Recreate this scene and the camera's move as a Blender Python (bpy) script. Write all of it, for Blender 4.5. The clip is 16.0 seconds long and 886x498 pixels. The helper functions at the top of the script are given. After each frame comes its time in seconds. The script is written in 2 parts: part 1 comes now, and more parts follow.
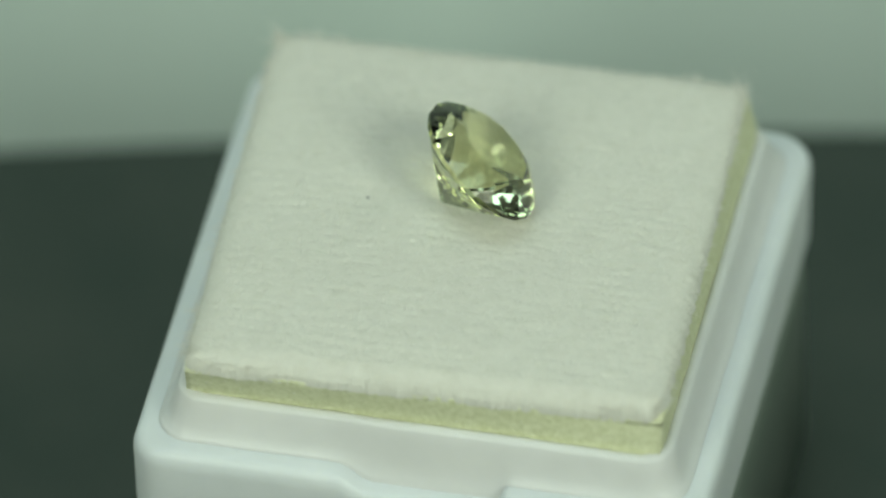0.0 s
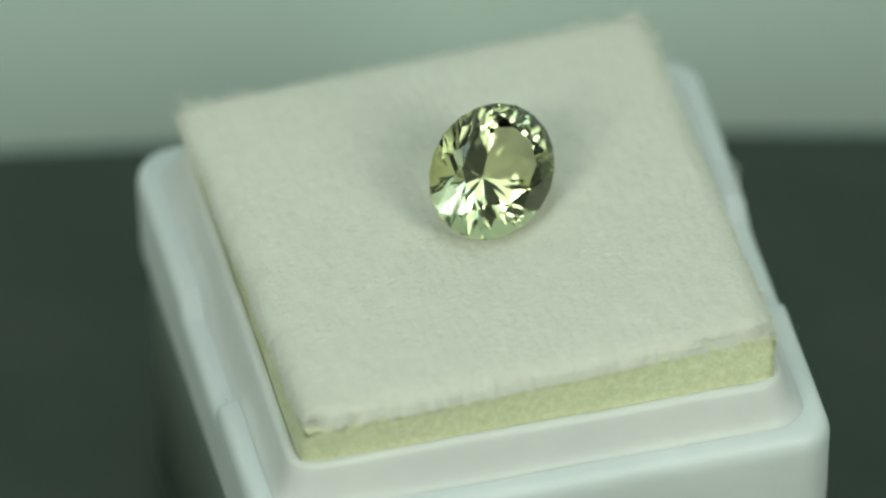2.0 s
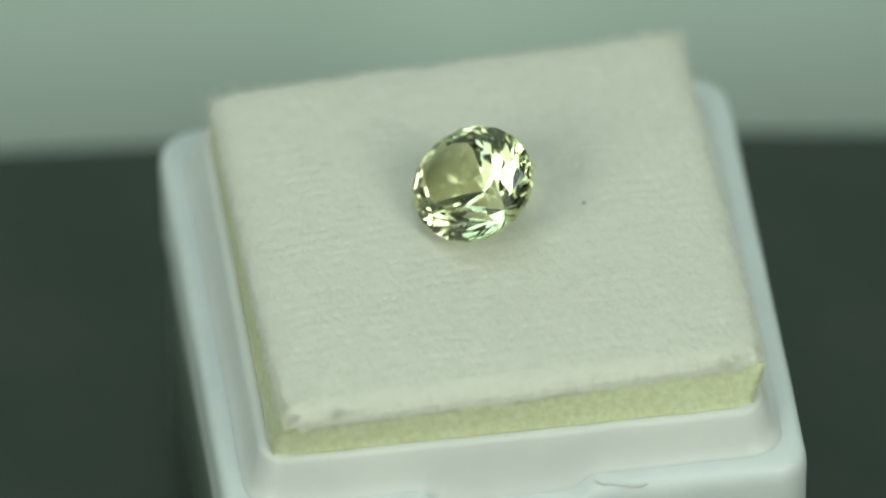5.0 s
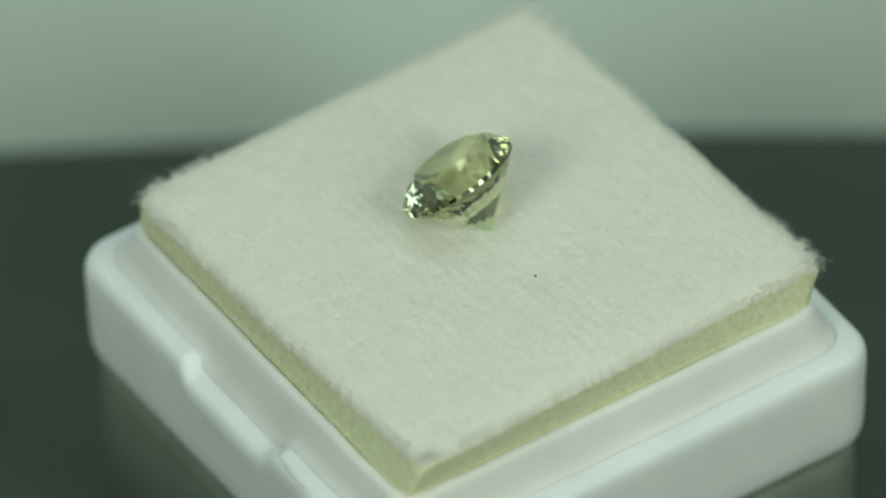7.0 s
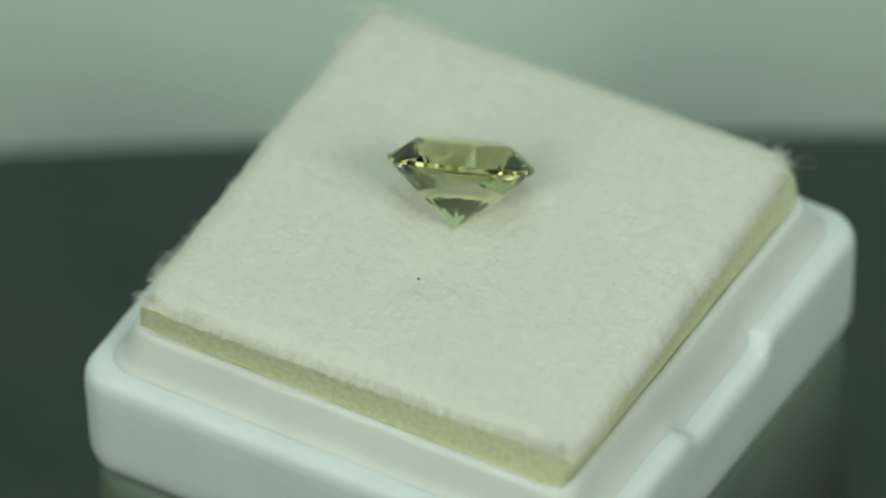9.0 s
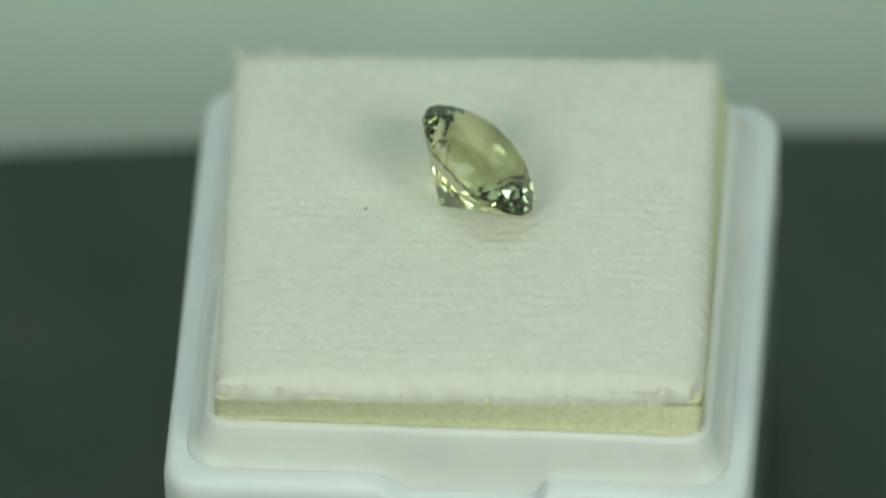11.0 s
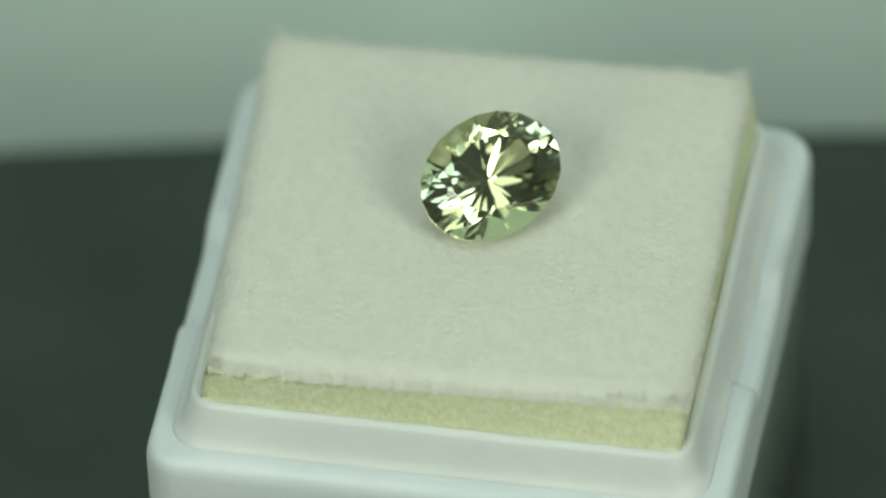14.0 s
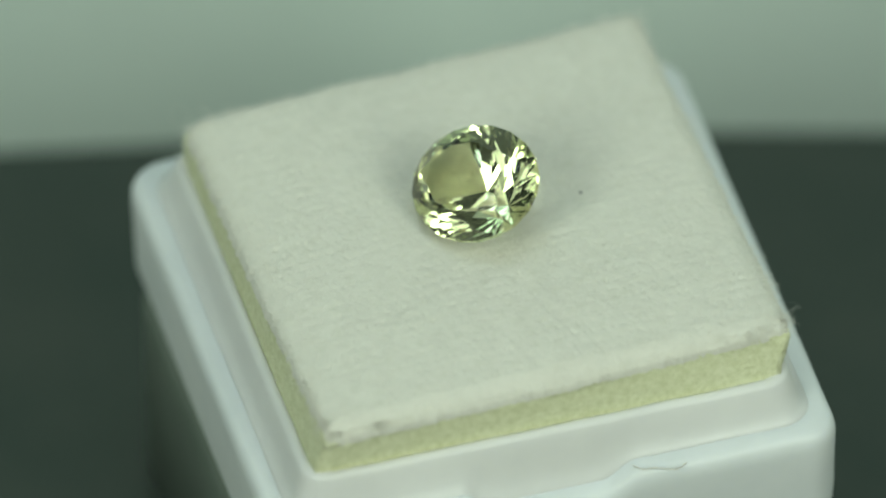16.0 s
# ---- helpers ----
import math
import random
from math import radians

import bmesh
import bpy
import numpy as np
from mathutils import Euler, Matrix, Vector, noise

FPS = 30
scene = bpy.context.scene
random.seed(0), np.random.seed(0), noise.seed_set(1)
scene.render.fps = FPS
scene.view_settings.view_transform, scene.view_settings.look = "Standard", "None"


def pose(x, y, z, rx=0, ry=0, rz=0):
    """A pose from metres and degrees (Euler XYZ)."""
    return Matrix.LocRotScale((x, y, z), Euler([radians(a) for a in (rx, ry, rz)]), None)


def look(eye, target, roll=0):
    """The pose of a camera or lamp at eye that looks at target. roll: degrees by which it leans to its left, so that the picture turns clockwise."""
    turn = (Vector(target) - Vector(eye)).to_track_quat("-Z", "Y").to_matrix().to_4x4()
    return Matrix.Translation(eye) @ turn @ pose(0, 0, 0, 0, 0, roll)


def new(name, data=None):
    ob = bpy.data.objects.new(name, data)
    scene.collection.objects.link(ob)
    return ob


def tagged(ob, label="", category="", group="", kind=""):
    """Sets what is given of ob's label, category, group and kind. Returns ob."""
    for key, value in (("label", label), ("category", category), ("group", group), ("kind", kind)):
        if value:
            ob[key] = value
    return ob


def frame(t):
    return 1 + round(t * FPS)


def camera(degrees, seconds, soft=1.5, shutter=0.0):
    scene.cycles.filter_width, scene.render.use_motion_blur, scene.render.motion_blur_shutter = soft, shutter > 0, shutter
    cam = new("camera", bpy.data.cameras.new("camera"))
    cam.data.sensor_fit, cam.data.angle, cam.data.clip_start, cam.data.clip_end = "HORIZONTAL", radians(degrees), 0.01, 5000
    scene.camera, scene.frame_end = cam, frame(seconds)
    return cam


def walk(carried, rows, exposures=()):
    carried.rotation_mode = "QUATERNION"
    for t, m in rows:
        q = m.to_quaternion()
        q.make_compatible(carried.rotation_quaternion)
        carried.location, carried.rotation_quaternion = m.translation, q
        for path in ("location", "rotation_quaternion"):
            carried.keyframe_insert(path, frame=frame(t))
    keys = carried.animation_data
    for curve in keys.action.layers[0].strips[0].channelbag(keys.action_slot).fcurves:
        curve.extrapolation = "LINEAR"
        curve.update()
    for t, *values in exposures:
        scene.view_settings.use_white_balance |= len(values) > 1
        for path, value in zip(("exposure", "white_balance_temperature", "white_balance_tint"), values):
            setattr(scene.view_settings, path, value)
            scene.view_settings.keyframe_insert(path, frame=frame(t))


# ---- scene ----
MM = 0.001
LIFT = 20.2          # height of the white rim over the tabletop, mm
SPIN = -31.969       # turn of the display, degrees a second
EDGE = 33.95         # far edge of the black board behind the axis, mm

# ---- camera ----
cam = camera(3.0, 16.0, soft=2.2)
EYE = Vector((-1.732, -655.242, 619.478 + LIFT)) * MM
AIM = EYE + Vector((0.0, 0.728495, -0.685052))
cam.data.dof.use_dof = True
cam.data.dof.focus_distance = 0.894
cam.data.dof.aperture_fstop = 20.0
walk(cam, [(0.0, look(EYE, AIM, -1.179)), (16.0, look(EYE, AIM, -1.179))])

# ---- world and lamps ----
world = bpy.data.worlds.new("studio_air")
scene.world = world
world.use_nodes = True
# a dim room, its ceiling paler than its floor
air = world.node_tree
coord = air.nodes.new("ShaderNodeTexCoord")
split = air.nodes.new("ShaderNodeSeparateXYZ")
fade = air.nodes.new("ShaderNodeMapRange")
fade.inputs["From Min"].default_value, fade.inputs["From Max"].default_value = -0.2, 1.0
fade.inputs["To Min"].default_value, fade.inputs["To Max"].default_value = 0.02, 0.085
air.links.new(coord.outputs["Generated"], split.inputs["Vector"])
air.links.new(split.outputs["Z"], fade.inputs["Value"])
air.links.new(fade.outputs["Result"], air.nodes["Background"].inputs["Strength"])
air.nodes["Background"].inputs["Color"].default_value = (0.82, 0.98, 0.88, 1)


def softbox(name, eye, target, sx, sy, watts, color):
    lamp = bpy.data.lights.new(name, "AREA")
    lamp.shape, lamp.size, lamp.size_y = "RECTANGLE", sx, sy
    lamp.energy, lamp.color = watts, color
    ob = new(name, lamp)
    ob.matrix_world = look(eye, target)
    return ob


for side, eye, watts in (("left", (-0.60, -0.84, 0.78), 6.3), ("right", (0.66, -0.80, 0.78), 6.75)):
    # each softbox is brightest in the middle of its cloth
    softbox("softbox_" + side, eye, (0, 0, 0.02), 0.66, 0.9, 0.42 * watts, (0.875, 1.0, 0.82))
    softbox("softbox_core_" + side, [0.98 * c for c in eye], (0, 0, 0.02), 0.34, 0.5, 0.58 * watts, (0.875, 1.0, 0.82))
softbox("softbox_top", (-0.02, -0.02, 0.46), (0, 0, 0.02), 0.22, 0.16, 0.30, (0.70, 0.95, 0.98))


# ---- materials ----
def material(name, color, rough=0.5, metal=0.0, spec=0.5):
    m = bpy.data.materials.new(name)
    m.use_nodes = True
    b = m.node_tree.nodes["Principled BSDF"]
    b.inputs["Base Color"].default_value = (*color, 1)
    b.inputs["Roughness"].default_value = rough
    b.inputs["Metallic"].default_value = metal
    b.inputs["Specular IOR Level"].default_value = spec
    return m, m.node_tree, b


def noise_node(nt, scale, detail=4.0, rough=0.55, stretch=(1, 1, 1)):
    tc = nt.nodes.new("ShaderNodeTexCoord")
    mp = nt.nodes.new("ShaderNodeMapping")
    mp.inputs["Scale"].default_value = stretch
    n = nt.nodes.new("ShaderNodeTexNoise")
    n.inputs["Scale"].default_value, n.inputs["Detail"].default_value, n.inputs["Roughness"].default_value = scale, detail, rough
    nt.links.new(tc.outputs["Object"], mp.inputs["Vector"])
    nt.links.new(mp.outputs["Vector"], n.inputs["Vector"])
    return n


def tint(nt, b, noise_a, low, high, a=0.35, z=0.65):
    ramp = nt.nodes.new("ShaderNodeValToRGB")
    ramp.color_ramp.elements[0].position, ramp.color_ramp.elements[1].position = a, z
    ramp.color_ramp.elements[0].color, ramp.color_ramp.elements[1].color = (*low, 1), (*high, 1)
    nt.links.new(noise_a.outputs["Fac"], ramp.inputs["Fac"])
    nt.links.new(ramp.outputs["Color"], b.inputs["Base Color"])
    return ramp


def relief(nt, b, tex, strength, distance):
    bump = nt.nodes.new("ShaderNodeBump")
    bump.inputs["Strength"].default_value, bump.inputs["Distance"].default_value = strength, distance
    nt.links.new(tex.outputs[0], bump.inputs["Height"])
    nt.links.new(bump.outputs["Normal"], b.inputs["Normal"])
    return bump


def white_plastic(name, low, high):
    m, nt, b = material(name, high, 0.4)
    tint(nt, b, noise_node(nt, 220, 5), low, high)
    relief(nt, b, noise_node(nt, 1400, 3), 0.12, 0.00006)
    b.inputs["Subsurface Weight"].default_value = 0.25
    b.inputs["Subsurface Radius"].default_value = (0.0012, 0.0012, 0.0011)
    b.inputs["Subsurface Scale"].default_value = 1.0
    return m


def foam_stuff():
    m, nt, b = material("yellow_foam", (0.6, 0.58, 0.3), 0.75)
    tint(nt, b, noise_node(nt, 2600, 4, 0.7), (0.67, 0.685, 0.43), (0.82, 0.83, 0.595))
    v = nt.nodes.new("ShaderNodeTexVoronoi")
    v.inputs["Scale"].default_value = 4300
    tc = nt.nodes.new("ShaderNodeTexCoord")
    nt.links.new(tc.outputs["Object"], v.inputs["Vector"])
    relief(nt, b, v, 0.4, 0.00014)
    return m


def flannel():
    m, nt, b = material("white_flannel", (0.8, 0.79, 0.74), 0.95, 0, 0.1)
    ramp = tint(nt, b, noise_node(nt, 900, 6, 0.7), (0.768, 0.752, 0.682), (0.818, 0.802, 0.732))
    # rows of small pits where the knit shows, their shade put into colour
    tc = nt.nodes.new("ShaderNodeTexCoord")
    mp = nt.nodes.new("ShaderNodeMapping")
    mp.inputs["Rotation"].default_value = (0, 0, radians(12))
    mp.inputs["Scale"].default_value = (800, 1180, 200)
    nt.links.new(tc.outputs["Object"], mp.inputs["Vector"])
    vor = nt.nodes.new("ShaderNodeTexVoronoi")
    vor.inputs["Scale"].default_value = 1.0
    vor.inputs["Randomness"].default_value = 0.75
    nt.links.new(mp.outputs["Vector"], vor.inputs["Vector"])
    pit = nt.nodes.new("ShaderNodeValToRGB")
    pit.color_ramp.elements[0].position, pit.color_ramp.elements[1].position = 0.05, 0.36
    pit.color_ramp.elements[0].color, pit.color_ramp.elements[1].color = (0.955, 0.957, 0.94, 1), (1, 1, 1, 1)
    nt.links.new(vor.outputs["Distance"], pit.inputs["Fac"])
    mix = nt.nodes.new("ShaderNodeMix")
    mix.data_type, mix.blend_type = "RGBA", "MULTIPLY"
    mix.inputs[0].default_value = 1.0
    nt.links.new(ramp.outputs["Color"], mix.inputs[6])
    nt.links.new(pit.outputs["Color"], mix.inputs[7])
    nt.links.new(mix.outputs[2], b.inputs["Base Color"])
    relief(nt, b, noise_node(nt, 5200, 5, 0.7), 0.35, 0.00012)
    return m


def fibre_stuff():
    m, nt, b = material("white_fibre", (0.86, 0.84, 0.79), 0.85, 0, 0.1)
    t = nt.nodes.new("ShaderNodeBsdfTranslucent")
    t.inputs["Color"].default_value = (0.86, 0.84, 0.79, 1)
    mix = nt.nodes.new("ShaderNodeMixShader")
    mix.inputs["Fac"].default_value = 0.35
    nt.links.new(b.outputs[0], mix.inputs[1])
    nt.links.new(t.outputs[0], mix.inputs[2])
    nt.links.new(mix.outputs[0], nt.nodes["Material Output"].inputs["Surface"])
    return m


def black_board():
    m, nt, b = material("black_gloss_board", (0.03, 0.035, 0.03), 0.34, 0, 0.35)
    tint(nt, b, noise_node(nt, 90, 6), (0.042, 0.060, 0.051), (0.058, 0.073, 0.062))
    return m


def grey_paper():
    m, nt, b = material("pale_grey_paper", (0.5, 0.55, 0.5), 0.9, 0, 0.1)
    tint(nt, b, noise_node(nt, 30, 4), (0.465, 0.55, 0.51), (0.505, 0.585, 0.545))
    return m


def opaque_cover_plastic():
    # opaque tone standing in for the board seen through a clear cover
    m, nt, b = material("opaque_cover_plastic", (0.05, 0.05, 0.04), 0.28)
    tint(nt, b, noise_node(nt, 160, 5), (0.142, 0.176, 0.15), (0.175, 0.207, 0.178))
    return m


def gem_glass(name, through_color, mirror_color):
    """Clear stone: what passes a facet takes one tint, what is thrown back inside takes another, as in a two-coloured crystal."""
    m = bpy.data.materials.new(name)
    m.use_nodes = True
    nt = m.node_tree
    nt.nodes.remove(nt.nodes["Principled BSDF"])
    passing = nt.nodes.new("ShaderNodeBsdfRefraction")
    passing.inputs["Color"].default_value = (*through_color, 1)
    passing.inputs["Roughness"].default_value, passing.inputs["IOR"].default_value = 0.0, 1.66
    gloss = nt.nodes.new("ShaderNodeBsdfGlossy")
    gloss.inputs["Color"].default_value, gloss.inputs["Roughness"].default_value = (*mirror_color, 1), 0.0
    edge = nt.nodes.new("ShaderNodeFresnel")
    edge.inputs["IOR"].default_value = 1.66
    mix = nt.nodes.new("ShaderNodeMixShader")
    nt.links.new(edge.outputs[0], mix.inputs["Fac"])
    nt.links.new(passing.outputs[0], mix.inputs[1])
    nt.links.new(gloss.outputs[0], mix.inputs[2])
    nt.links.new(mix.outputs[0], nt.nodes["Material Output"].inputs["Surface"])
    return m


def dark_speck():
    m, nt, b = material("dark_lint", (0.10, 0.09, 0.10), 0.8)
    return m


def glint_stuff():
    m, nt, b = material("foam_glint", (0.95, 0.95, 0.85), 0.05, 0.0, 1.0)
    return m


GLINT = glint_stuff()
COOL = white_plastic("bluish_white_plastic", (0.75, 0.78, 0.81), (0.80, 0.825, 0.85))
WARM = white_plastic("warm_white_plastic", (0.74, 0.735, 0.735), (0.79, 0.783, 0.78))
FOAM, FLANNEL, FIBRE = foam_stuff(), flannel(), fibre_stuff()
BOARD, PAPER, OPAQUE_COVER, SPECK = black_board(), grey_paper(), opaque_cover_plastic(), dark_speck()
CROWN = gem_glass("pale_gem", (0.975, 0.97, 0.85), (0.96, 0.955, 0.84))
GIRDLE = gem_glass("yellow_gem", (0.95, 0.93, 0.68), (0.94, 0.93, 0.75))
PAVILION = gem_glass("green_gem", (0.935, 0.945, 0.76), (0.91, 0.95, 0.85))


# ---- helpers for meshes, all in millimetres ----
def mesh_ob(name, verts, faces, mat, smooth=True):
    me = bpy.data.meshes.new(name)
    me.from_pydata([(x * MM, y * MM, z * MM) for x, y, z in verts], [], faces)
    me.materials.append(mat)
    if smooth:
        me.polygons.foreach_set("use_smooth", [True] * len(me.polygons))
    me.update()
    return new(name, me)


def part(name, ob, parent, label=""):
    ob.name = name
    ob.parent = parent
    return tagged(ob, label)


def rounded_square(half, r, z, n=8, m=1, dy=0.0):
    """A ring of points round a square with rounded corners, its sides cut into m pieces; dy is added to the half depth."""
    ring = []
    hx, hy = half, half + dy
    for k, (sx, sy) in enumerate(((1, 1), (-1, 1), (-1, -1), (1, -1))):
        for i in range(n + 1):
            a = math.pi / 2 * (k + i / n)
            ring.append((sx * (hx - r) + r * math.cos(a), sy * (hy - r) + r * math.sin(a), z))
        a = ring[-1]
        nx, ny = ((-1, 1), (-1, -1), (1, -1), (1, 1))[k]
        q = math.pi / 2 * (k + 1)
        e = (nx * (hx - r) + r * math.cos(q), ny * (hy - r) + r * math.sin(q))
        for i in range(1, m):
            ring.append((a[0] + (e[0] - a[0]) * i / m, a[1] + (e[1] - a[1]) * i / m, z))
    return ring


def loft(rings, cap_first=False, cap_last=False):
    verts, faces, n = [], [], len(rings[0])
    for ring in rings:
        verts += ring
    for j in range(len(rings) - 1):
        for i in range(n):
            a, b = j * n + i, j * n + (i + 1) % n
            faces.append((a, b, b + n, a + n))
    if cap_first:
        faces.append(tuple(range(n - 1, -1, -1)))
    if cap_last:
        faces.append(tuple(range((len(rings) - 1) * n, len(rings) * n)))
    return verts, faces


def turned(verts, degrees, cx=0.0, cy=0.0, z=0.0):
    c, s = math.cos(radians(degrees)), math.sin(radians(degrees))
    return [(cx + c * x - s * y, cy + s * x + c * y, zz + z) for x, y, zz in verts]


BOX_TURN, BOX_X, BOX_Y = -13.1, -0.09, 0.28


# ---- setting: black board and pale backdrop ----
def board_and_backdrop():
    radius = 520.0
    n, half = 48, 300.0
    arc = []
    for i in range(n + 1):
        x = -half + 2 * half * i / n
        arc.append((x, EDGE + 0.3 - (radius - math.sqrt(radius * radius - min(abs(x), 310) ** 2))))
    # board
    verts, faces = [], []
    for x, y in arc:
        verts += [(x, -700, 0), (x, y, 0), (x, y, -3), (x, -700, -3)]
    for i in range(n):
        a, b = 4 * i, 4 * i + 4
        faces += [(a, b, b + 1, a + 1), (a + 1, b + 1, b + 2, a + 2), (a + 3, a + 2, b + 2, b + 3), (a, a + 3, b + 3, b)]
    ob = mesh_ob("ground", verts, faces, BOARD, False)
    tagged(ob, "glossy black board under the gem display", "tabletop", kind="structure")
    # paper sheet that rises behind the board's far edge
    verts, faces, rows = [], [], 18
    for i, (x, y) in enumerate(arc):
        for j in range(rows + 1):
            u = j / rows
            verts.append((x, y + 0.1 + 330 * u ** 0.8, -0.6 + 420 * u ** 1.05))
    for i in range(n):
        for j in range(rows):
            a = i * (rows + 1) + j
            b = a + rows + 1
            faces.append((a, b, b + 1, a + 1))
    ob = mesh_ob("backdrop", verts, faces, PAPER)
    sol = ob.modifiers.new("sheet", "SOLIDIFY")
    sol.thickness = 0.0006
    tagged(ob, "pale grey-green paper backdrop curving up behind", "backdrop", kind="structure")


# ---- the gem display ----
def display_stand():
    """The hollow plinth under the white tray, dark opaque plastic for a clear cover."""
    root = new("display_stand")
    prof = [(15.3, 2.6, 0.0), (15.3, 2.6, 11.9), (15.15, 2.5, 12.6), (14.7, 2.3, 12.98), (14.2, 2.1, 13.0)]
    inner = [(13.8, 1.9, 11.9), (14.15, 2.0, 11.5), (14.3, 2.0, 0.0)]
    rings = [rounded_square(h, r, z) for h, r, z in prof]
    verts, faces = loft(rings, False, False)
    inn = [rounded_square(h, r, z) for h, r, z in inner]
    v2, f2 = loft(inn, False, False)
    off = len(verts)
    n = len(rings[0])
    verts += v2
    faces += [tuple(q + off for q in fc) for fc in f2]
    faces.append(tuple(off + i for i in range(n - 1, -1, -1)))
    last = off + 2 * n
    for i in range(n):
        k = (i + 1) % n
        faces.append((last + i, last + k, k, i))
    ob = mesh_ob("shell", turned(verts, BOX_TURN, BOX_X, BOX_Y), faces, OPAQUE_COVER)
    part("shell", ob, root)
    verts, faces = loft([rounded_square(h, 2.1, z) for h, z in ((13.9, 12.2), (14.15, 12.3), (14.15, 12.9), (13.9, 12.98))], True, True)
    part("top_plate", mesh_ob("top_plate", turned(verts, BOX_TURN, BOX_X, BOX_Y), faces, OPAQUE_COVER), root)
    return tagged(root, "dark opaque stand-in for a clear plastic cover under the gem box", "display stand")


def scoop(x):
    """How far the rim is let down at x along its two scooped sides: a ramp at one end, a step at the other."""
    u = min(1.0, max(0.0, (x + 4.3) / 1.9))
    w = min(1.0, max(0.0, (4.85 - x) / 0.5))
    return 1.05 * u * u * (3 - 2 * u) * w * w * (3 - 2 * w)


def gem_box():
    root = new("gem_box")
    z0 = LIFT
    base = [(12.9, 1.2, -7.2, 0), (14.3, 1.5, -7.17, 0), (14.85, 1.8, -6.98, 0), (15.22, 2.0, -6.55, 0), (15.40, 2.1, -5.9, 0), (15.45, 2.1, -4.8, 0),
            (15.48, 2.0, -2.6, 0), (15.52, 2.0, -1.15, 1), (15.49, 1.98, -0.78, 1), (15.41, 1.95, -0.46, 1), (15.27, 1.9, -0.21, 1), (15.08, 1.88, -0.07, 1), (14.85, 1.85, -0.01, 1),
            (14.55, 1.82, 0.02, 1), (14.36, 1.8, 0.05, 1), (14.1, 1.8, 0.06, 1), (13.2, 1.7, 0.06, 1), (12.4, 1.5, 0.05, 0)]
    rings = []
    for h, r, z, drop in base:
        ring = rounded_square(h, r, z, 8, 90, 0.12)
        if drop:
            ring = [(x, y, zz - (scoop(x) if abs(y) > h - 0.05 else 0.0)) for x, y, zz in ring]
        rings.append(ring)
    v, f = loft(rings, True, True)
    v = [(x + 0.04 * noise.noise((x * 0.2, y * 0.2, z * 0.3)), y + 0.04 * noise.noise((x * 0.2, y * 0.2, z * 0.3 + 9)), z + 0.03 * noise.noise((x * 0.35, y * 0.35, 4))) for x, y, z in v]
    part("tray", mesh_ob("tray", turned(v, BOX_TURN, BOX_X, BOX_Y, z0), f, COOL), root, "bluish white moulded tray")
    collar = [(14.25, 1.85, -1.7), (14.36, 1.85, 0.05), (14.22, 1.84, 0.16), (14.06, 1.82, 0.36), (13.9, 1.78, 0.70), (13.75, 1.72, 1.16), (13.58, 1.64, 1.68), (13.43, 1.57, 2.12),
              (13.32, 1.5, 2.3), (13.12, 1.4, 2.4), (12.9, 1.3, 2.36), (12.8, 1.2, 2.2), (12.75, 1.2, -0.5)]
    rings = []
    for h, r, z in collar:
        sag = max(0.0, 1 - max(z, 0.0) / 1.5) ** 2 if h > 13.5 else 0.0
        rings.append([(x, y, zz - sag * (scoop(x) if abs(y) > h - 0.05 else 0.0)) for x, y, zz in rounded_square(h, r, z, 8, 60, 0.08)])
    v, f = loft(rings)
    v = [(x + 0.05 * noise.noise((x * 0.25, y * 0.25, z * 0.3)), y + 0.05 * noise.noise((x * 0.25, y * 0.25, z * 0.3 + 9)), z + (0.06 * noise.noise((x * 0.4, y * 0.4, 2)) if z > 1 else 0)) for x, y, z in v]
    part("collar", mesh_ob("collar", turned(v, BOX_TURN, BOX_X, BOX_Y, z0), f, WARM), root, "warm white collar round the foam")
    for x, y, z, rr in ((-0.75, -13.58, 1.45, 0.07), (4.1, -14.9, -0.62, 0.05)):
        verts = [(x + rr, y, z), (x, y + 0.6 * rr, z), (x - rr, y, z), (x, y - 0.6 * rr, z), (x, y, z + rr), (x, y, z - rr)]
        faces = [(0, 1, 4), (1, 2, 4), (2, 3, 4), (3, 0, 4), (1, 0, 5), (2, 1, 5), (3, 2, 5), (0, 3, 5)]
        part("lint_speck", mesh_ob("lint_speck", turned(verts, BOX_TURN, BOX_X, BOX_Y, z0), faces, SPECK), root, "tiny dark lint speck")
    # a loose white fibre bent over the rim
    verts, faces, n = [], [], 24
    for i in range(n + 1):
        q = i / n
        px, py = -0.6 - 2.5 * q + 0.25 * math.sin(5 * q), 15.75 + 1.15 * math.sin(1.9 * q) + 0.12 * math.sin(11 * q)
        pz = z0 + 0.12 - 0.55 * max(0.0, q - 0.45)
        verts += [(px - 0.02, py - 0.045, pz), (px + 0.02, py + 0.045, pz), (px, py, pz + 0.06)]
    for i in range(n):
        for j in range(3):
            a, b = 3 * i + j, 3 * i + (j + 1) % 3
            faces.append((a, a + 3, b + 3, b))
    part("loose_fibre", mesh_ob("loose_fibre", verts, faces, FIBRE), root, "loose white fibre caught on the rim")
    return tagged(root, "square white plastic gem box tray with scooped stepped rim", "gem box")


FABRIC = [(9.57, -14.71), (14.70, 10.27), (-10.40, 15.23), (-15.39, -10.06)]
ROWS = 38             # rows of pile across the flannel
FOAM_Q = [(10.05, -15.22), (15.28, 9.85), (-10.05, 15.32), (-15.42, -9.82)]


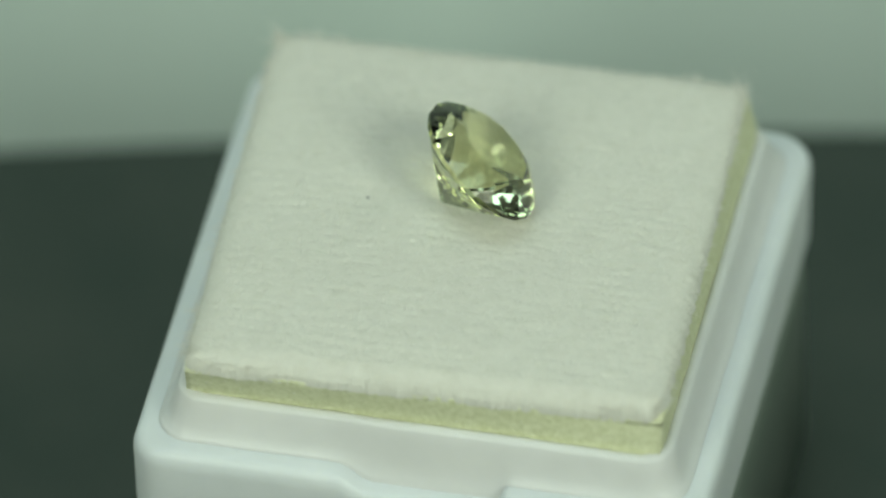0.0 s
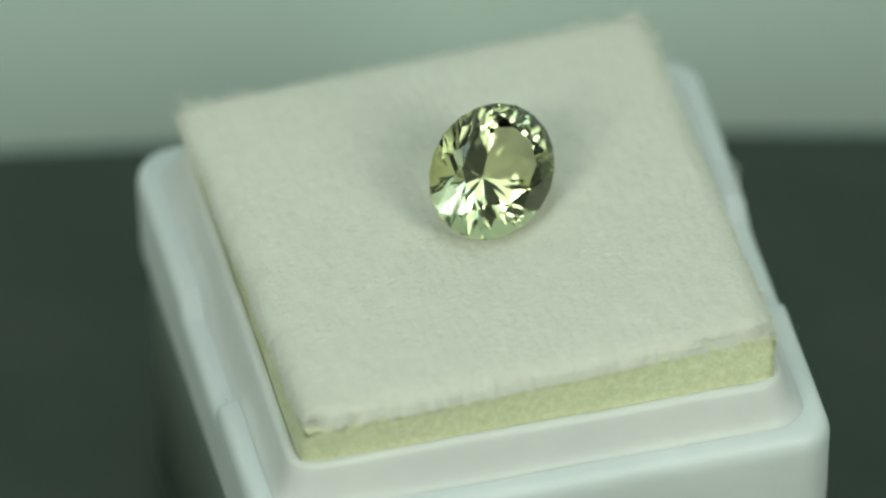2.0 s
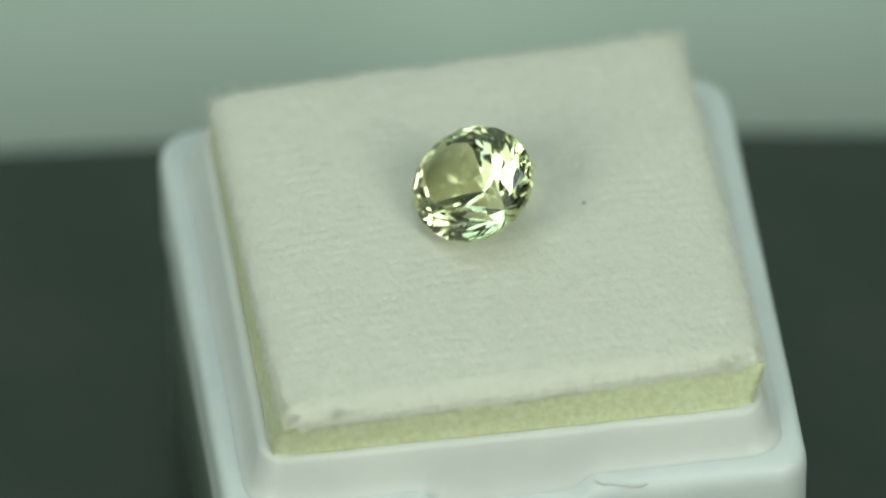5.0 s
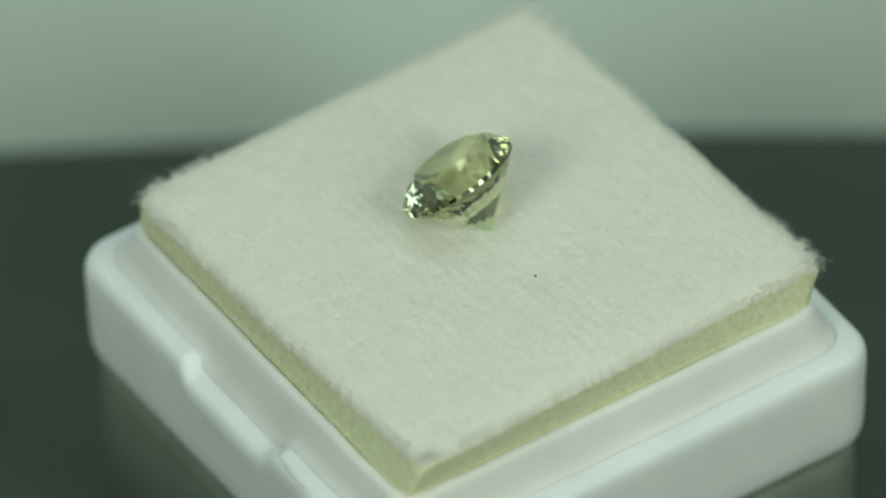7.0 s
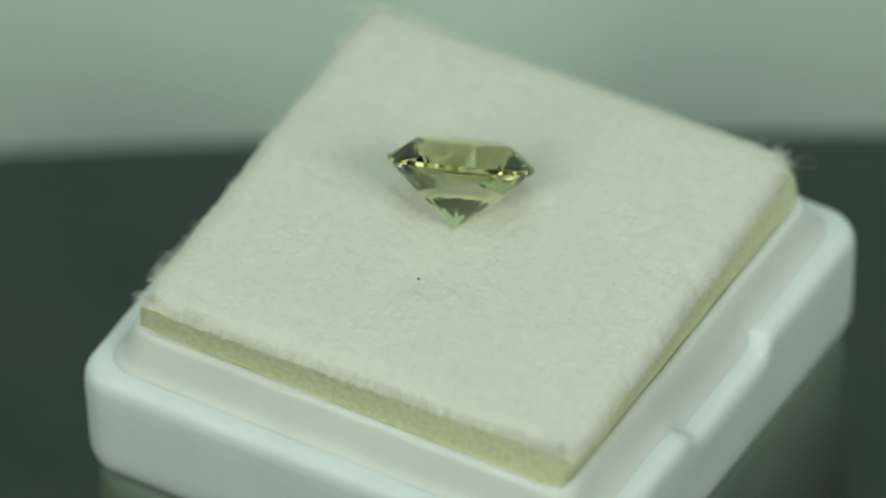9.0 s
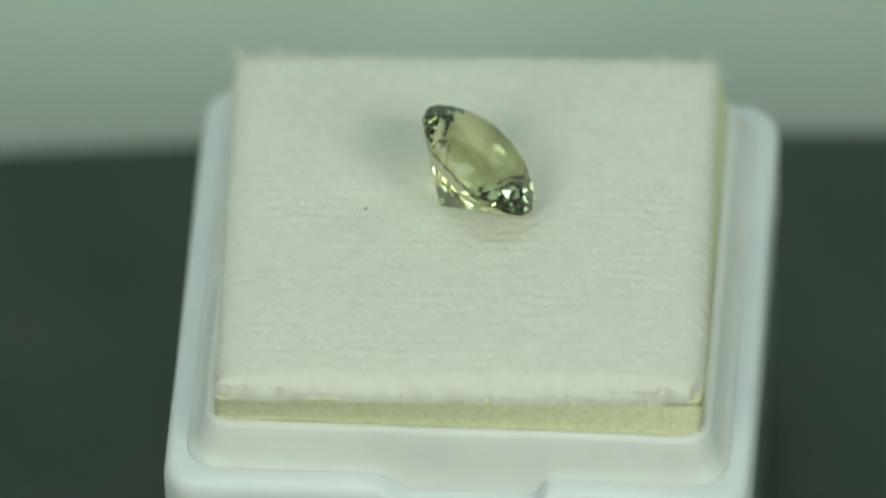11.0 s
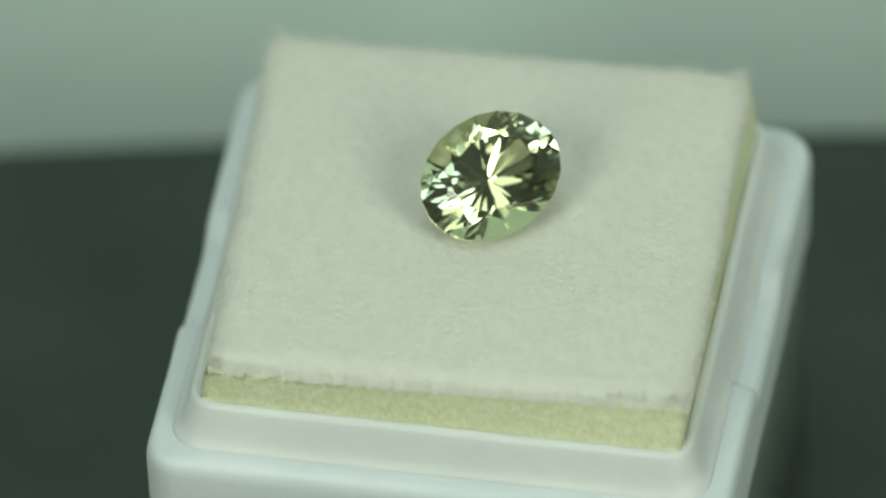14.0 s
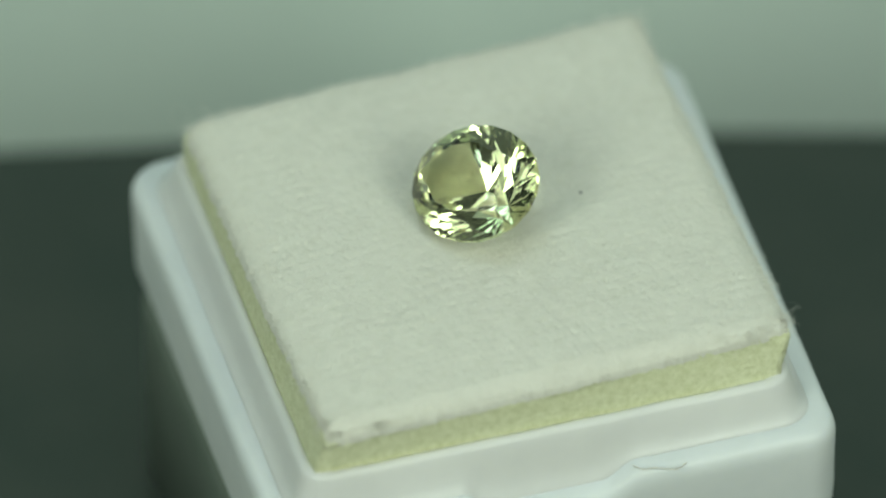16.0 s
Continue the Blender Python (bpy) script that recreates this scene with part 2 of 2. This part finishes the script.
def on_quad(q, u, v):
    """Bilinear place on a quad, u and v from 0 to 1."""
    (ax, ay), (bx, by), (cx, cy), (dx, dy) = q
    return ((1 - u) * (1 - v) * ax + u * (1 - v) * bx + u * v * cx + (1 - u) * v * dx,
            (1 - u) * (1 - v) * ay + u * (1 - v) * by + u * v * cy + (1 - u) * v * dy)


def fabric_xy(u, v):
    """Place on the flannel, its corners cut a little round, its rows a little wavy."""
    x, y = on_quad(FABRIC, u, v)
    e = max(0.0, min(abs(2 * u - 1), abs(2 * v - 1)) - 0.88) / 0.12
    k = 1 - e * e * (0.038 if u < 0.5 and v < 0.5 else 0.022 if v < 0.5 else 0.012)
    return x * k, y * k + 0.16 * noise.noise((x * 0.35, y * 0.35, 3))


def hem(u, v):
    """Height of the flannel's lower edge round the pad."""
    return min(4.95, 4.25 + 0.22 * v + u * 16, 4.45 + 0.2 * v + (1 - u) * 16, 4.45 + 0.35 * u + v * 16, 4.68 + (1 - v) * 16)


def fabric_height(u, v):
    """Top of the flannel over the rim: a shallow dome, knitted ribs of small loops, a rolled edge."""
    eu, ev = 1 - (2 * u - 1) ** 2, 1 - (2 * v - 1) ** 2
    dome = 0.84 * (max(eu, 0) * max(ev, 0)) ** 0.36
    x, y = fabric_xy(u, v)
    row = u * ROWS + 0.3 * noise.noise((x * 0.9, y * 0.9, 8))
    loop = v * 50 + 0.5 * math.floor(row) + 0.6 * noise.noise((x * 1.3, y * 1.3, 12))
    worn = max(0.0, 0.65 + 1.0 * noise.noise((x * 0.35, y * 0.35, 31)) + 0.6 * noise.noise((x * 1.4, y * 1.4, 17)))
    across, along = math.cos(2 * math.pi * row), math.cos(2 * math.pi * loop)
    pit = max(0.0, -across - along - 0.75) / 1.25
    rib = worn * (0.006 * across + 0.004 * along - 0.038 * pit) + 0.003 * math.cos(2 * math.pi * (u * 25 + 0.2 * noise.noise((x * 0.5, y * 0.5, 8))))
    lump = 0.05 * noise.noise((x * 0.45, y * 0.45, 0)) + 0.03 * noise.noise((x * 1.7, y * 1.7, 5)) + 0.022 * noise.noise((x * 4.5, y * 4.5, 9))
    edge = min(1.0, min(u, v, 1 - u, 1 - v) * 25.5 / 0.95)
    low = hem(u, v) + 0.10
    blend = math.sqrt(1 - (1 - edge) ** 2)
    dimple = 0.2 * math.exp(-((x + 5.65) ** 2 + (y - 1.4) ** 2) / 1.5)
    return low + (5.25 + dome - low) * blend + (rib + lump) * (0.3 + 0.7 * edge) - dimple


def foam_pad():
    root = new("foam_pad")
    rng = random.Random(5)
    # foam block
    n, verts, faces = 60, [], []
    edge = []
    for k in range(4):
        for i in range(n):
            s = i / n
            edge.append(((s, 0), (1, s), (1 - s, 1), (0, 1 - s))[k])
    levels = (0.2, 1.2, 2.2, 2.8, 3.4, 4.0, 4.6, 5.1)
    for z in levels:
        for u, v in edge:
            x, y = on_quad(FABRIC, u, v)
            x, y = x * 1.012, y * 1.012
            seat = turned([(12.86 * (1 - 2 * v), 12.9 * (2 * u - 1), 0)], BOX_TURN, BOX_X, BOX_Y)[0]
            blend = min(1.0, max(0.0, (4.6 - z) / 2.2))
            x, y = x + (seat[0] - x) * blend, y + (seat[1] - y) * blend
            k = -0.04 + 0.04 * noise.noise((x * 1.1, y * 1.1, z * 1.1)) + 0.04 * noise.noise((x * 5, y * 5, z * 5))
            r = math.hypot(x, y)
            # corners a little rounded
            cu, cv = abs(2 * u - 1), abs(2 * v - 1)
            k -= 0.08 * max(0.0, min(cu, cv) - 0.95) / 0.05
            corner = max(0.0, min(abs(2 * u - 1), abs(2 * v - 1)) - 0.9) / 0.1
            top = hem(u, v) + 0.05 - 0.12 * corner
            verts.append((x + k * x / r, y + k * y / r, min(z, top)))
    m = len(edge)
    for j in range(len(levels) - 1):
        for i in range(m):
            a, b = j * m + i, j * m + (i + 1) % m
            faces.append((a, b, b + m, a + m))
    last = (len(levels) - 1) * m
    for inset, z in ((0.99, 0.06), (0.955, 0.2), (0.9, 0.35)):
        start = len(verts)
        for i in range(m):
            x, y, h = verts[last + i]
            verts.append((x * inset, y * inset, h + z))
        low = start - m if inset < 0.98 else last
        for i in range(m):
            k = (i + 1) % m
            faces.append((low + i, low + k, start + k, start + i))
    faces += [tuple(range(m - 1, -1, -1)), tuple(range(len(verts) - m, len(verts)))]
    part("foam", mesh_ob("foam", [(x, y, z + LIFT) for x, y, z in verts], faces, FOAM), root, "pale yellow foam with open cells")
    # flannel sheet: a grid on top, turned down round its edge
    verts, faces, g = [], [], 330
    rows = sorted([k / g for k in range(g + 1)] + [0.0008, 0.0016, 0.9984, 0.9992])
    last = len(rows) - 1
    for i, u in enumerate(rows):
        for j in range(g + 1):
            v = j / g
            x, y = fabric_xy(u, v)
            z = fabric_height(u, v)
            if i in (0, last) or j in (0, g):
                z = hem(u, v) - 0.12 + 0.06 * noise.noise((x * 1.5, y * 1.5, 2)) + 0.04 * noise.noise((x * 6, y * 6, 4))
            fade = max(0.0, 1 - min(u, v, 1 - u, 1 - v) * 25.5 / 0.6)
            if fade:
                wob = fade * max(0.15, 0.20 + 0.14 * noise.noise((x * 2.2, y * 2.2, 7)) + 0.07 * noise.noise((x * 8, y * 8, 1)))
                r = math.hypot(x, y)
                x, y = x + wob * x / r, y + wob * y / r
            verts.append((x, y, z + LIFT))
    for i in range(last):
        for j in range(g):
            a = i * (g + 1) + j
            faces.append((a, a + g + 1, a + g + 2, a + 1))
    sheet = mesh_ob("flannel", verts, faces, FLANNEL)
    part("flannel", sheet, root, "white ribbed flannel with a brushed pile")
    # short pile all over, longer hairs along the cut edge
    verts, faces = [], []

    def hair(x, y, z, dx, dy, dz, length, width, curl, steps=3):
        px, py = -dy, dx
        k = math.hypot(px, py) or 1.0
        px, py = px / k, py / k
        start = len(verts)
        flat, rise = rng.choice(((1.0, 0.0), (0.7, 0.7), (0.3, 0.95), (0.7, -0.7)))
        turn, lean = rng.uniform(1.5, 4.5), rng.uniform(-1, 1)
        for s in range(steps + 1):
            q = s / steps
            w = width * (1 - 0.7 * q)
            sway = curl * lean * math.sin(turn * q) 
            bx, by = x + dx * length * q + px * sway, y + dy * length * q + py * sway
            bz = z + dz * length * q - 0.3 * length * q * q + 0.4 * curl * math.sin(turn * q + lean)
            verts.append((bx - px * w * flat, by - py * w * flat, bz + LIFT - w * rise))
            verts.append((bx + px * w * flat, by + py * w * flat, bz + LIFT + w * rise))
        for s in range(steps):
            a = start + 2 * s
            faces.append((a, a + 1, a + 3, a + 2))

    for _ in range(40000):
        u, v = rng.random(), rng.random()
        x, y = fabric_xy(u, v)
        a = rng.uniform(0, 2 * math.pi)
        hair(x, y, fabric_height(u, v) - 0.03, math.cos(a) * 0.8, math.sin(a) * 0.8, 0.45, rng.uniform(0.12, 0.30), 0.013, 0.1)
    part("nap", mesh_ob("nap", verts, faces, FIBRE), root)
    root.children[-1]["kind"] = "stuff"
    verts, faces = [], []
    for k in range(4):
        count = (1900, 2200, 2200, 1900)[k]
        for _ in range(count):
            s = rng.random()
            fluffy = (s > 0.5) == (k in (0, 2))
            near = max(abs(2 * s - 1) - 0.55, 0) * 2.2 * (1.5 if fluffy else 0.35)
            u, v = ((s, 0.004), (0.996, s), (1 - s, 0.996), (0.004, 1 - s))[k]
            x, y = fabric_xy(u, v)
            r = math.hypot(x, y)
            ox, oy = x / r, y / r
            a = rng.uniform(-0.5, 0.5) + 1.1 * noise.noise((x * 2.5, y * 2.5, 40))
            dx, dy = ox * math.cos(a) - oy * math.sin(a), ox * math.sin(a) + oy * math.cos(a)
            tuft = max(0.0, 0.45 + 0.9 * noise.noise((x * 1.6, y * 1.6, 20 + k)))
            ln = rng.uniform(0.06, 0.22) + (rng.random() ** 3) * 1.0 * tuft + near * rng.random() ** 2 * 1.15 * tuft
            foot = hem(u, v)
            top = foot + 0.16
            hair(x, y, rng.uniform(foot - 0.05, top + 0.1), dx, dy, rng.uniform(0.0, 0.7), ln, 0.014, 0.4 * ln, 5)
        # soft fuzz that rises from the shoulder of the pile
        for _ in range(2200):
            s, inset = rng.random(), 0.004 + 0.05 * rng.random() ** 2.5
            u, v = ((s, inset), (1 - inset, s), (1 - s, 1 - inset), (inset, 1 - s))[k]
            x, y = fabric_xy(u, v)
            a = math.atan2(y, x) + rng.gauss(0, 0.7)
            hair(x, y, fabric_height(u, v) - 0.04, 0.7 * math.cos(a), 0.7 * math.sin(a), rng.uniform(0.5, 1.0), rng.uniform(0.2, 0.5) * (1 - 12 * inset), 0.013, 0.1, 4)
        # tufts that stand out of the cut edge, most of them towards the corners
        for _ in range(32):
            s = 0.5 + 0.5 * math.copysign(rng.uniform(0.68, 1.0), rng.uniform(-1, 1))
            u, v = ((s, 0.006), (0.994, s), (1 - s, 0.994), (0.006, 1 - s))[k]
            x, y = fabric_xy(u, v)
            way = math.atan2(y, x) + rng.uniform(-0.7, 0.7)
            size = rng.uniform(0.25, 0.5) + (rng.random() ** 2) * 1.0 * abs(2 * s - 1) ** 3
            for _ in range(rng.randrange(9, 18)):
                a = way + rng.gauss(0, 0.28)
                hair(x + rng.gauss(0, 0.1), y + rng.gauss(0, 0.1), hem(u, v) + rng.uniform(0.15, 0.6), math.cos(a), math.sin(a),
                     rng.uniform(0.2, 0.9), size * rng.uniform(0.5, 1.1), 0.014, 0.3 * size, 5)
    part("fringe", mesh_ob("fringe", verts, faces, FIBRE), root, "frayed white fibres along the cut edge")
    root.children[-1]["kind"] = "stuff"
    # lint specks on the flannel
    for x, y, rr in ((-5.65, 1.40, 0.10), (-4.4, 1.0, 0.05), (-5.2, -1.9, 0.04)):
        verts, faces = [], []
        for j in range(5):
            for i in range(8):
                a, b = 2 * math.pi * i / 8, math.pi * (j + 0.5) / 5
                q = rr * (1 + 0.35 * noise.noise((i, j, x)))
                verts.append((x + q * math.sin(b) * math.cos(a), y + q * math.sin(b) * math.sin(a), 5.83 + LIFT + 0.7 * q * math.cos(b)))
        for j in range(4):
            for i in range(8):
                a, b = j * 8 + i, j * 8 + (i + 1) % 8
                faces.append((a, a + 8, b + 8, b))
        faces += [tuple(range(8)), tuple(range(39, 31, -1))]
        part("lint_speck", mesh_ob("lint_speck", verts, faces, SPECK), root, "tiny dark lint speck")
    # tiny glossy white beads, added for the sparkle of the foam's cut faces
    for side in range(4):
        for _ in range((9, 5, 5, 5)[(side + 1) % 4] * 2):
            q = rng.random()
            u, v = ((q, 0.0), (1.0, q), (1 - q, 1.0), (0.0, 1 - q))[side]
            x, y = on_quad(FOAM_Q, u, v)
            r = math.hypot(x, y)
            x, y, z, rr = x - 0.08 * x / r, y - 0.08 * y / r, rng.uniform(2.6, 4.2) + LIFT, rng.uniform(0.03, 0.065)
            verts = [(x + rr, y, z), (x, y + rr, z), (x - rr, y, z), (x, y - rr, z), (x, y, z + rr), (x, y, z - rr)]
            faces = [(0, 1, 4), (1, 2, 4), (2, 3, 4), (3, 0, 4), (1, 0, 5), (2, 1, 5), (3, 2, 5), (0, 3, 5)]
            part("glint", mesh_ob("glint", verts, faces, GLINT, False), root)
    # loose looping fibres at two corners
    for cx, cy, ang, size in ((9.7, -14.9, -60, 0.9), (-12.9, -0.3, 170, 0.5)):
        verts, faces, n = [], [], 40
        c, w = math.cos(radians(ang)), math.sin(radians(ang))
        for i in range(n + 1):
            q = i / n
            a = q * 4.6
            lx, ly, lz = size * (0.9 * math.sin(a * 0.8) + 0.25 * q), size * (0.75 * math.cos(a) - 0.5), size * 0.5 * math.sin(a * 0.6)
            px, py, pz = cx + c * lx - w * ly, cy + w * lx + c * ly, 4.7 + lz + LIFT
            verts += [(px - 0.006, py, pz), (px + 0.006, py, pz), (px, py, pz + 0.012)]
        for i in range(n):
            for j in range(3):
                a, b = 3 * i + j, 3 * i + (j + 1) % 3
                faces.append((a, a + 3, b + 3, b))
        part("loose_fibre", mesh_ob("loose_fibre", verts, faces, FIBRE), root)
    return tagged(root, "yellow foam pad faced with white flannel, set in tray", "foam pad")


def gemstone():
    """An oval brilliant, cut plane by plane from a block; unit girdle, culet at the origin."""
    bm = bmesh.new()
    bmesh.ops.create_cube(bm, size=3.0)
    depth, girdle, crown = 0.943, 0.07, 0.306

    def cut(az, tilt, r, z):
        a, b = radians(az), radians(tilt)
        no = Vector((math.cos(a) * math.cos(b), math.sin(a) * math.cos(b), math.sin(b)))
        co = Vector((math.cos(a) * r, math.sin(a) * r, z))
        res = bmesh.ops.bisect_plane(bm, geom=bm.verts[:] + bm.edges[:] + bm.faces[:], plane_co=co, plane_no=no, clear_outer=True, dist=1e-6)
        edges = [e for e in res["geom_cut"] if isinstance(e, bmesh.types.BMEdge)]
        if len(edges) > 2:
            bmesh.ops.edgeloop_fill(bm, edges=edges)

    n = 10
    top = depth + girdle
    rv = 1 / math.cos(math.pi / (2 * n))
    for j in range(2 * n):
        cut(180 / n * (j + 0.5), 0, 1.0, 0)
    cut(0, 90, 0, top + crown)
    for j in range(2 * n):
        cut(180 / n * j, -(90 - 43.0 - 0.45 * (j % 2)), rv, depth)
    for j in range(2 * n):
        cut(180 / n * (j + 0.5), -(90 - 44.1 - 0.3 * (j % 3)), 1.0, depth)
    for j in range(n):
        cut(360 / n * j, 90 - 38.5, rv, top)
    for j in range(2 * n):
        cut(180 / n * (j + 0.5), 90 - 44.5, 1.0, top)
    for j in range(n):
        cut(360 / n * (j + 0.5), 90 - 24.0, 0.575, top + crown)
    bmesh.ops.recalc_face_normals(bm, faces=bm.faces[:])
    for v in bm.verts:
        v.co = Vector((v.co.x * 3.21, v.co.y * 3.92, v.co.z * 3.586)) * MM
    bm.normal_update()
    root = new("gemstone")
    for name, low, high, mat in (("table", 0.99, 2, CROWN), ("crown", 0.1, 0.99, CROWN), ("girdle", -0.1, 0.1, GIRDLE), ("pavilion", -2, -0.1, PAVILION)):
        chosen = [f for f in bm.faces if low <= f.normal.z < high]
        corners = {v: None for f in chosen for v in f.verts}
        for k, v in enumerate(corners):
            corners[v] = k
        verts, faces = [tuple(v.co / MM) for v in corners], [tuple(corners[v] for v in f.verts) for f in chosen]
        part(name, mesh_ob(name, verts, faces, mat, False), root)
    bm.free()
    return tagged(root, "pale yellow-green faceted oval gem leaning on white flannel", "gemstone")


GEM_POSE = (Matrix.Translation(Vector((-1.785, 0.622, 6.13 + LIFT)) * MM) @ Matrix.Rotation(radians(5.9), 4, "Z")
            @ Matrix.Rotation(radians(38.7), 4, "Y") @ Matrix.Rotation(radians(27.9), 4, "Z"))

board_and_backdrop()
cover, box, pad, gem = display_stand(), gem_box(), foam_pad(), gemstone()


def motions():
    """Everything on the display turns about the upright axis at one steady rate."""
    for thing, rest in ((cover, Matrix.Identity(4)), (box, Matrix.Identity(4)), (pad, Matrix.Identity(4)), (gem, GEM_POSE)):
        walk(thing, [(t * 0.5, Matrix.Rotation(radians(SPIN * t * 0.5), 4, "Z") @ rest) for t in range(33)])


motions()
